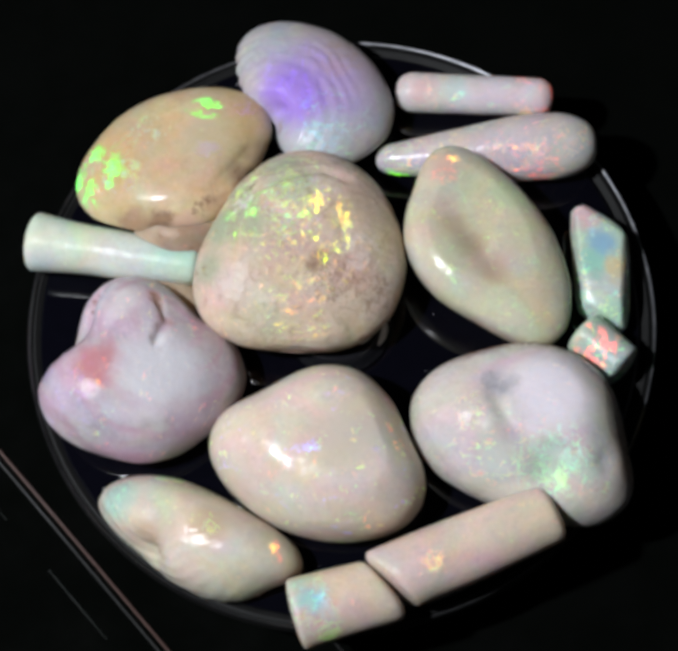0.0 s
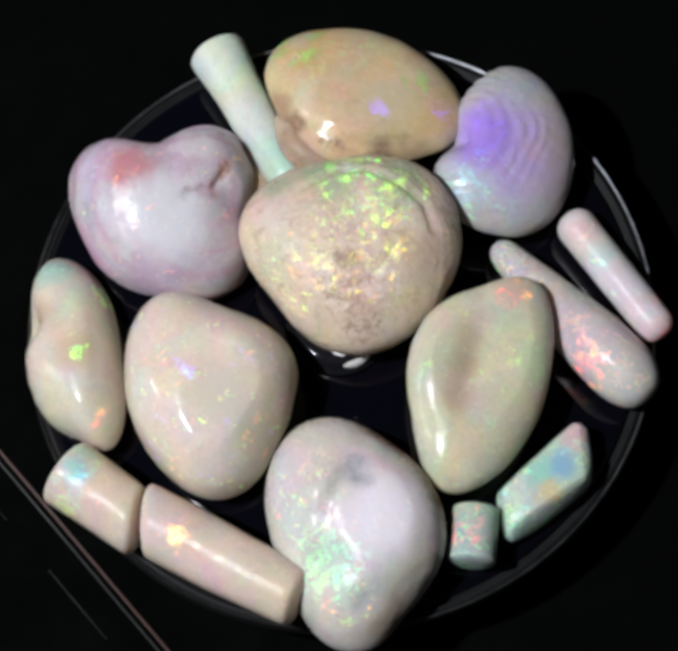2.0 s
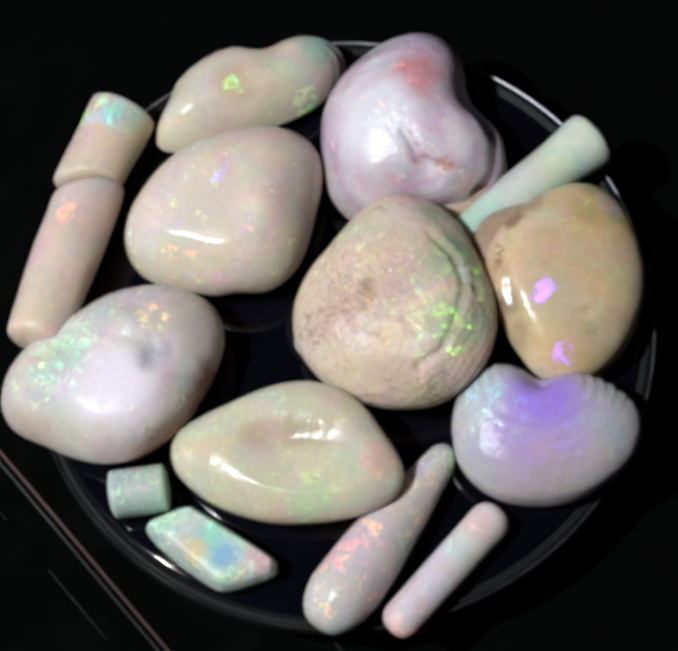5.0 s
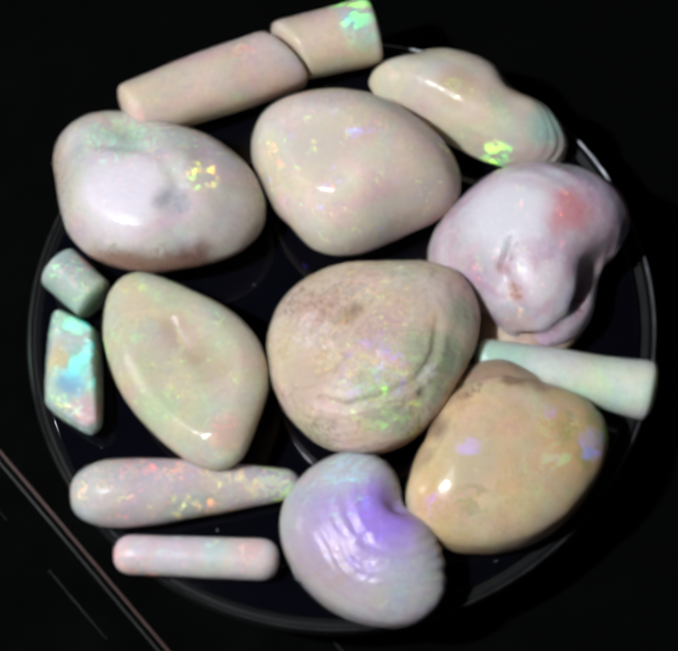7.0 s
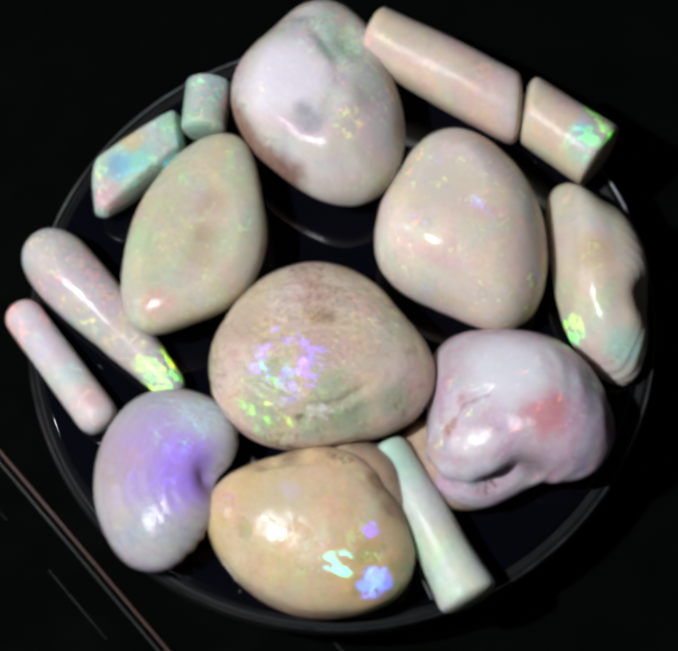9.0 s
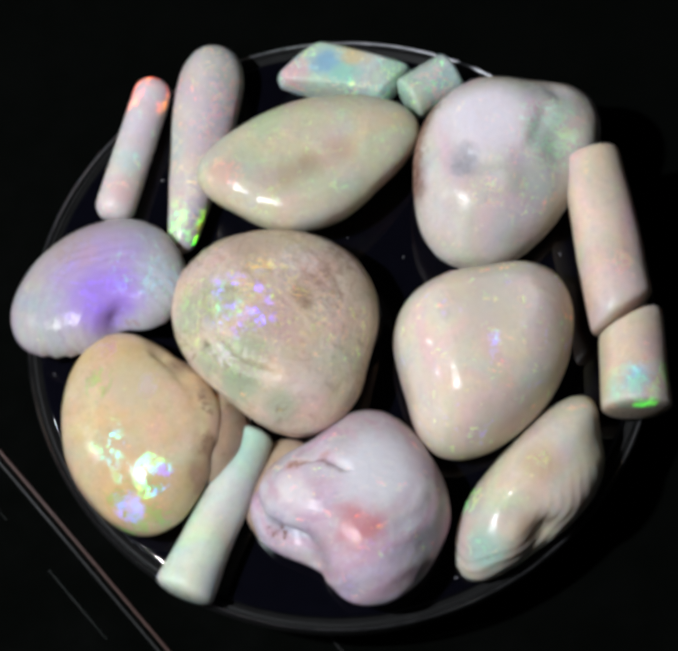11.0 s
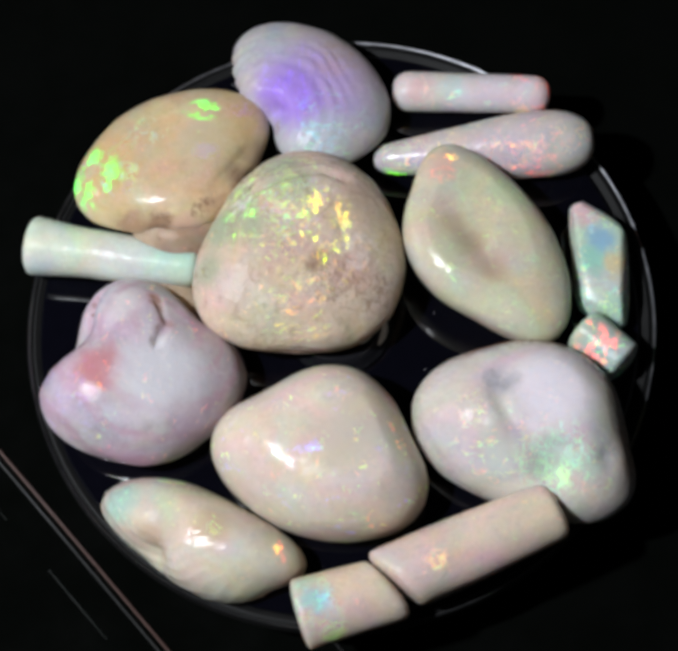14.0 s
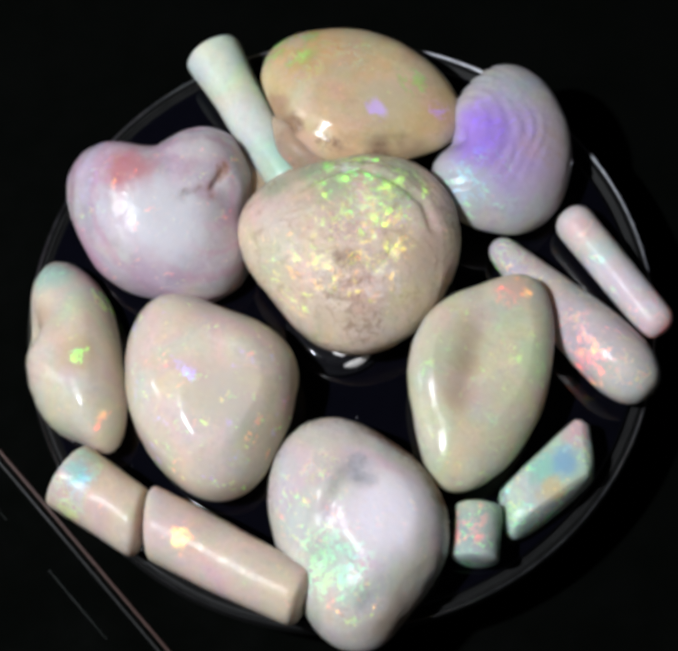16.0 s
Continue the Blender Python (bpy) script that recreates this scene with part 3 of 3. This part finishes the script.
P = (-0.639, -0.128)
body = opal("opal_pink", P, (0.49, 0.39, 0.45), (0.57, 0.5, 0.53), bump=0.45, rough=0.17, glow=0.3,
                  bands=((-0.53, -0.02, 0.3), 0.085, (0.5, 0.28, 0.36), 0.45),
                  spots=(((-0.755, -0.15, 0.345), 0.11, (0.5, 0.2, 0.22), 0.9), ((-0.84, -0.2, 0.2), 0.16, (0.5, 0.36, 0.46), 0.6), ((-0.5, -0.35, 0.15), 0.16, (0.45, 0.34, 0.47), 0.7),
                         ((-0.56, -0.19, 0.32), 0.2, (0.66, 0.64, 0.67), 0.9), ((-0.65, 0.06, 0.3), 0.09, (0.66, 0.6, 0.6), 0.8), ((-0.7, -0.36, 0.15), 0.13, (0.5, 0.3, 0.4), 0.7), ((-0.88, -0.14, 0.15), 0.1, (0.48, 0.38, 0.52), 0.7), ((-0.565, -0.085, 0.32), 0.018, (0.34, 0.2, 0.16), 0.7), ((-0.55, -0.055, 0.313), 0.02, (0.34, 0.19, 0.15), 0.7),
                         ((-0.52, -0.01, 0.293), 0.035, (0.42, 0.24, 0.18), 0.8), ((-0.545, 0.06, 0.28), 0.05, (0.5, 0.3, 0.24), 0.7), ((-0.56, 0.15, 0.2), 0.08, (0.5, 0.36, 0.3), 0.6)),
                  # the third patch is darkest, along the hollow slit
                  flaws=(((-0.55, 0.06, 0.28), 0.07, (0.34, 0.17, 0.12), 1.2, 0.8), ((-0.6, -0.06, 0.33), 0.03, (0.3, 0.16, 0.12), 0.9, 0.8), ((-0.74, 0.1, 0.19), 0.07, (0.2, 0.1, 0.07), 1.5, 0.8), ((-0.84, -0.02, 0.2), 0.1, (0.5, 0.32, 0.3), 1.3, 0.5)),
                  sparks=((None, 0, RAINBOW, 0.9, 0.15, 0.6, 1.0, None), ((-0.85, -0.2, 0.2), 0.2, VIOLETS, 1.4, 0.35, 0.15, 1.0, None)))
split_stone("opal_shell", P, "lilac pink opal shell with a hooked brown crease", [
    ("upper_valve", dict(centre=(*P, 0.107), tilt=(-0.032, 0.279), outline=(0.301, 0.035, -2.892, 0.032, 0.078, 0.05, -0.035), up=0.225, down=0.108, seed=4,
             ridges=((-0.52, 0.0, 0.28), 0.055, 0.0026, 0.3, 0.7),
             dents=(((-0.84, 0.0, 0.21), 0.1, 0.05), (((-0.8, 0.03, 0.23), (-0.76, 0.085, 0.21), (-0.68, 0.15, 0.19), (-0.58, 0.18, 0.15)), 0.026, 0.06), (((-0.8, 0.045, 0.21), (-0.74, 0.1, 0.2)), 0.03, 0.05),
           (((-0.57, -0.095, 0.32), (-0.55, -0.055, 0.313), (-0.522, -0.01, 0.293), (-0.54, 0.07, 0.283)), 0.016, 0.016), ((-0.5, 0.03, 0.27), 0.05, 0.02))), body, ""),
    ("lower_valve", dict(centre=(-0.6, 0.085, 0.085), tilt=(0.0, 0.1), outline=(0.168, 0.08, 0.2, 0.03, 0.03, 0.03, -0.02), up=0.06, down=0.08, seed=14), CRUST, "tan lower shell with a thin edge"),
])

P = (0.494, 0.135)
pebble_stone("opal_leaf", (*P, 0.187), (-0.002, 0.172), (0.278, 0.244, 2.035, -0.031, -0.052, 0.019, -0.025), 0.101, 0.16,
             opal("opal_yellow", P, (0.57, 0.5, 0.36), (0.54, 0.51, 0.41), bump=0.25, rough=0.18,
                  spots=(((0.4, 0.19, 0.29), 0.07, (0.46, 0.36, 0.24), 0.6), ((0.44, 0.12, 0.28), 0.07, (0.43, 0.31, 0.21), 0.7), ((0.5, 0.04, 0.27), 0.07, (0.47, 0.34, 0.24), 0.65), ((0.395, 0.4, 0.27), 0.08, (0.62, 0.4, 0.34), 0.8), ((0.53, 0.286, 0.275), 0.012, (0.2, 0.12, 0.06), 0.9),
                         ((0.6, 0.28, 0.24), 0.1, (0.42, 0.52, 0.3), 0.6), ((0.36, 0.1, 0.28), 0.1, (0.5, 0.55, 0.36), 0.5)),
                  sparks=(((0.59, 0.27, 0.25), 0.12, GREENS, 1.1, 0.45, 0.18, 0.8, -40), ((0.39, 0.4, 0.26), 0.08, REDS, 1.0, 0.5, 0.35, 0.8, -120), (None, 0, GREENS, 1.0, 0.25, 0.25, 0.9, None),
                          ((0.6, 0.0, 0.2), 0.2, GREENS, 1.2, 0.4, 0.15, 0.8, 80))),
             "pale yellow leaf-shaped opal with a hollow brownish face", seed=5,
             facets=(((0.49, 0.13, 0.272), (0.12, 0.02, 1.0), 0.8),),
             dents=((((0.43, 0.27, 0.28), (0.53, -0.01, 0.27)), 0.13, 0.02), (((0.4, 0.23, 0.27), (0.43, 0.14, 0.27), (0.51, 0.02, 0.26)), 0.042, 0.014)))

P = (0.537, -0.473)
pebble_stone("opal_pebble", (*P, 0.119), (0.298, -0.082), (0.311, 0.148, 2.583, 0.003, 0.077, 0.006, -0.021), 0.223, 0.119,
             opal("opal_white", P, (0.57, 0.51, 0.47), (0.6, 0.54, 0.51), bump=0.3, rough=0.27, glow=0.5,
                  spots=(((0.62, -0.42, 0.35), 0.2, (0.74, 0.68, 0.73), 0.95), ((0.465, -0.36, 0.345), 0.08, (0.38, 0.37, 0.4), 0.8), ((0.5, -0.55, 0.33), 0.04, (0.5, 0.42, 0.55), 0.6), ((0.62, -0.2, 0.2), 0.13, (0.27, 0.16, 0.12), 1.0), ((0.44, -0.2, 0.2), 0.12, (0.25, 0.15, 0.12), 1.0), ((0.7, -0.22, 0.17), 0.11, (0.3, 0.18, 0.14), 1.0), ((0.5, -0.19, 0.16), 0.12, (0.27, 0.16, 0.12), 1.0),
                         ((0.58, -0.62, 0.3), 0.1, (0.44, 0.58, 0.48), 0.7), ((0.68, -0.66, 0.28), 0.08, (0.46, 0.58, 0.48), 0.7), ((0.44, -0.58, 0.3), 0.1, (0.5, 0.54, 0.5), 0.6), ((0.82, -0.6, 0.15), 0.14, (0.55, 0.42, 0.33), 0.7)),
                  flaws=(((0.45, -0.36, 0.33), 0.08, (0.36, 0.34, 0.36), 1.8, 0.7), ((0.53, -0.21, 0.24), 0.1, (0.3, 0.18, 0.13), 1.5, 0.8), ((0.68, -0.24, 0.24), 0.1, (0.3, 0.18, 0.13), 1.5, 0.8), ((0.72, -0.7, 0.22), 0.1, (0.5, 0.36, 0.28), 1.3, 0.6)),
                  sparks=(((0.6, -0.63, 0.3), 0.15, ((0.0, (0.1, 0.7, 0.75)), (0.6, (0.2, 0.95, 0.5)), (1.0, (0.6, 1.0, 0.3))), 1.2, 0.7, 0.4, 0.9, None), ((0.42, -0.56, 0.3), 0.16, RAINBOW, 0.8, 0.35, 0.5, 1.0, None), ((0.37, -0.43, 0.33), 0.06, GOLDS, 1.0, 0.6, 0.5, 0.6, 40), ((0.7, -0.66, 0.26), 0.12, RAINBOW, 0.8, 0.35, 0.35, 0.9, -50),
                          (None, 0, RAINBOW, 0.8, 0.12, 0.3, 1.2, None))),
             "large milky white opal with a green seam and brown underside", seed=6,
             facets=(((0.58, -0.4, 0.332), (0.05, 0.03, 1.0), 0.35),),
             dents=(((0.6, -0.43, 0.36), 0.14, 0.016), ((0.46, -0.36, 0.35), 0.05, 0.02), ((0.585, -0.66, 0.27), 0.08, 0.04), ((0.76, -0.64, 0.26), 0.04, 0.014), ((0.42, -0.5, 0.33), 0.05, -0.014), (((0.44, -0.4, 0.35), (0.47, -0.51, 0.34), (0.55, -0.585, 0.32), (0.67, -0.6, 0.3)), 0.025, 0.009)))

P = (-0.103, -0.468)
pebble_stone("opal_pebble", (*P, 0.115), (0.1, -0.05), (0.296, 0.116, 2.708, 0.013, 0.07, 0.035, -0.001), 0.25, 0.11,
             opal("opal_cream", P, (0.68, 0.57, 0.47), (0.66, 0.57, 0.49), bump=0.1, rough=0.2,
                  spots=(((0.0, -0.48, 0.36), 0.16, (0.6, 0.53, 0.45), 0.7), ((-0.3, -0.5, 0.2), 0.15, (0.66, 0.52, 0.4), 0.6), ((0.09, -0.3, 0.15), 0.05, (0.5, 0.34, 0.25), 0.6)),
                  sparks=((None, 0, RAINBOW, 1.6, 0.1, 0.8, 0.9, None), (None, 0, VIOLETS, 1.8, 0.12, 0.6, 0.9, None), (None, 0, GREENS, 1.3, 0.1, 0.8, 1.0, None))),
             "smooth cream opal with rounded corners and small sparks", seed=7, box=0.66,
             facets=(((0.01, -0.53, 0.338), (0.14, -0.04, 1.0), 0.6), ((0.13, -0.27, 0.1), (0.75, 0.65, 0.1), 0.7)),
             dents=(((0.02, -0.53, 0.34), 0.1, 0.004), ((0.13, -0.28, 0.1), 0.07, 0.025)))

P = (-0.51, -0.655)
pebble_stone("opal_pebble", (*P, 0.045), (0.201, -0.229), (0.226, 0.393, 2.592, 0.022, -0.05, 0.002, 0.045), 0.185, 0.03,
             opal("opal_notched", P, (0.62, 0.54, 0.44), (0.58, 0.51, 0.43), bump=0.2,
                  spots=(((-0.48, -0.67, 0.24), 0.1, (0.52, 0.4, 0.22), 0.6), ((-0.74, -0.53, 0.15), 0.1, (0.36, 0.52, 0.46), 0.85), ((-0.65, -0.66, 0.17), 0.08, (0.5, 0.34, 0.24), 0.6)),
                  sparks=(((-0.27, -0.76, 0.18), 0.05, REDS, 1.8, 0.7, 0.45, 0.35, -105), ((-0.57, -0.47, 0.11), 0.08, GREENS, 2.0, 0.7, 0.5, 0.4, 85), ((-0.46, -0.67, 0.24), 0.04, GREENS, 2.0, 0.7, 0.6, 0.3, -30),
                          ((-0.74, -0.53, 0.15), 0.1, SEA, 1.0, 0.4, 0.25, 1.0, None), (None, 0, RAINBOW, 1.2, 0.14, 0.2, 1.0, None))),
             "long beige opal with a notch and a green tip", seed=8,
             ridges=((-0.55, -0.5, 0.2), 0.03, 0.0022, 0.17, 0.45),
             dents=(((-0.68, -0.7, 0.14), 0.065, 0.044), ((-0.62, -0.62, 0.2), 0.06, 0.01)))

P = (0.848, 0.062)
pebble_stone("opal_chip", (*P, 0.084), (0.106, -0.073), (0.158, 0.37, 1.6, 0.0, 0.02, -0.02, 0.05), 0.066, 0.08,
             opal("opal_rainbow", P, (0.52, 0.56, 0.5), (0.45, 0.56, 0.52), bump=0.3,
                  spots=(((0.82, 0.22, 0.13), 0.08, (0.62, 0.42, 0.44), 0.9), ((0.86, 0.13, 0.15), 0.07, (0.25, 0.42, 0.56), 0.9), ((0.82, 0.06, 0.15), 0.07, (0.3, 0.58, 0.48), 0.8), ((0.89, 0.03, 0.14), 0.06, (0.62, 0.52, 0.3), 0.8), ((0.86, -0.08, 0.1), 0.07, (0.42, 0.62, 0.42), 0.8)),
                  sparks=((None, 0, SEA, 1.4, 0.5, 0.5, 0.9, None), (None, 0, GOLDS, 1.0, 0.4, 0.5, 0.9, None), ((0.8, 0.02, 0.12), 0.16, ((0.0, (0.05, 0.55, 0.7)), (1.0, (0.05, 0.9, 0.6))), 3.0, 0.7, 0.2, 0.3, 70))),
             "small slanting opal chip with blue, green and pink bands", seed=9, box=0.55,
             facets=(((0.85, 0.06, 0.135), (0.1, 0.05, 1.0), 0.6), ((0.78, 0.1, 0.1), (-1.0, 0.03, 0.25), 0.7), ((0.912, 0.0, 0.1), (0.98, -0.18, 0.3), 0.7), ((0.87, 0.212, 0.1), (0.656, 0.755, 0.3), 0.6), ((0.832, -0.106, 0.1), (-0.6, -0.8, 0.2), 0.7), ((0.8, 0.262, 0.1), (-0.35, 0.94, 0.3), 0.7), ((0.885, -0.138, 0.1), (0.35, -0.94, 0.2), 0.6)))


def between(a, b):
    return (a[0] + b[0]) / 2, (a[1] + b[1]) / 2


A, B = (-0.955, 0.388, 0.092), (-0.41, 0.208, 0.135)
bar_stone("opal_tube", A, B, 0.099, 0.06,
          opal("opal_mint", between(A, B), (0.6, 0.64, 0.55), (0.56, 0.65, 0.57), bump=0.3, rough=0.3,
               spots=(((-0.46, 0.24, 0.3), 0.2, (0.36, 0.62, 0.5), 0.8), ((-0.569, 0.255, 0.3), 0.04, (0.62, 0.5, 0.36), 0.6)),
               sparks=(((-0.5, 0.24, 0.28), 0.16, SEA, 1.4, 0.3, 0.12, 0.9, None),)),
          "pale mint opal tube with flat cut ends", ends=(0.035, 0.03), waist=0.06)
A, B = (0.782, 0.673, 0.062), (0.278, 0.762, 0.064)
bar_stone("opal_rod", A, B, 0.062, 0.066,
          opal("opal_rosy", between(A, B), (0.62, 0.57, 0.57), (0.63, 0.53, 0.54), bump=0.3, rough=0.28,
               spots=(((0.36, 0.73, 0.12), 0.07, (0.66, 0.44, 0.44), 0.7), ((0.46, 0.72, 0.12), 0.06, (0.48, 0.6, 0.58), 0.6), ((0.6, 0.7, 0.12), 0.07, (0.6, 0.52, 0.62), 0.6), ((0.75, 0.68, 0.1), 0.06, (0.66, 0.46, 0.46), 0.6)),
               sparks=((None, 0, REDS, 1.2, 0.3, 0.3, 0.9, None), (None, 0, SEA, 1.2, 0.3, 0.35, 0.9, None), ((0.72, 0.72, 0.1), 0.12, REDS, 3, 0.8, 0.4, 0.3, 178))),
          "slim white opal rod with round ends and pink sparks", ends=(0.06, 0.06))
A, B = (0.184, 0.526, 0.07), (0.896, 0.48, 0.1)
bar_stone("opal_spindle", A, B, 0.042, 0.104,
          opal("opal_spindle", between(A, B), (0.56, 0.49, 0.48), (0.52, 0.48, 0.5), bump=0.25,
               sparks=((None, 0, GOLDS, 1.0, 0.25, 0.5, 0.9, None), ((0.7, 0.45, 0.15), 0.22, REDS, 1.0, 0.3, 0.5, 0.8, None), ((0.7, 0.44, 0.15), 0.12, REDS, 1.3, 0.55, 0.4, 0.7, -90), ((0.6, 0.45, 0.15), 0.1, REDS, 1.2, 0.5, 0.45, 0.6, -35), ((0.25, 0.53, 0.08), 0.12, GREENS, 1.4, 0.7, 0.45, 0.4, 120),
                       ((0.45, 0.53, 0.15), 0.2, GOLDS, 1.0, 0.42, 0.28, 0.7, 55))),
          "tapering pinkish opal spindle with red and gold flashes", ends=(0.05, 0.15), bulge=0.3, wear=0.04, seed=3)
A, B = (0.752, -0.148, 0.112), (0.872, -0.297, 0.107)
bar_stone("opal_cylinder", A, B, 0.073, 0.075,
          opal("opal_teal", between(A, B), (0.36, 0.48, 0.43), (0.48, 0.53, 0.48), bump=0.3, rough=0.28,
               sparks=(((0.79, -0.22, 0.16), 0.08, REDS, 2.0, 0.8, 0.45, 0.3, -128), (None, 0, GREENS, 1.2, 0.5, 0.5, 0.9, None))),
          "stubby teal opal cylinder with a red flash", ends=(0.02, 0.02))
A, B = (-0.25, -0.962, 0.128), (0.056, -0.918, 0.142)
bar_stone("opal_tube", A, B, 0.112, 0.102,
          opal("opal_blue_end", between(A, B), (0.62, 0.5, 0.39), (0.58, 0.5, 0.42), bump=0.3, rough=0.3,
               spots=(((-0.175, -0.955, 0.22), 0.07, (0.3, 0.5, 0.56), 0.8), ((-0.22, -0.9, 0.2), 0.06, (0.4, 0.58, 0.46), 0.7)),
               sparks=(((-0.18, -0.95, 0.2), 0.11, SEA, 3.0, 0.7, 0.25, 0.9, None), ((-0.17, -0.985, 0.2), 0.09, ((0.0, (0.03, 1.0, 0.1)), (1.0, (0.5, 1.0, 0.02))), 2.5, 0.8, 0.55, 0.3, 75), (None, 0, RAINBOW, 1.2, 0.1, 0.2, 1.0, None))),
          "short peach opal tube with a blue and green end", ends=(0.02, 0.03), slant=(0, 0.5))
A, B = (0.047, -0.897, 0.148), (0.594, -0.752, 0.19)
bar_stone("opal_tube", A, B, 0.106, 0.09,
          opal("opal_peach", between(A, B), (0.64, 0.5, 0.43), (0.62, 0.5, 0.4), bump=0.3, rough=0.3,
               spots=(((0.12, -0.92, 0.18), 0.06, (0.5, 0.58, 0.42), 0.6),),
               sparks=(((0.2, -0.88, 0.23), 0.055, REDS, 1.3, 0.7, 0.6, 0.4, -84), ((0.195, -0.865, 0.24), 0.06, REDS, 1.2, 0.6, 0.5, 0.5, -33), ((0.14, -0.91, 0.18), 0.06, GREENS, 1.5, 0.6, 0.35, 0.7, -80), (None, 0, REDS, 1.5, 0.08, 0.2, 1.0, None))),
          "long peach opal tube with flat ends and red sparks", ends=(0.03, 0.03), slant=(0.5, 0.1), bulge=0.07)


def motions():
    """The disc turns clockwise at an even pace and carries the stones with it."""
    for ob, place in STONES:
        rows = []
        for i in range(65):
            t = i * 0.25
            turn = Matrix.Rotation(radians(SPIN * t), 4, "Z")
            rows.append((t, turn @ Matrix.Translation(place)))
        walk(ob, rows)


motions()
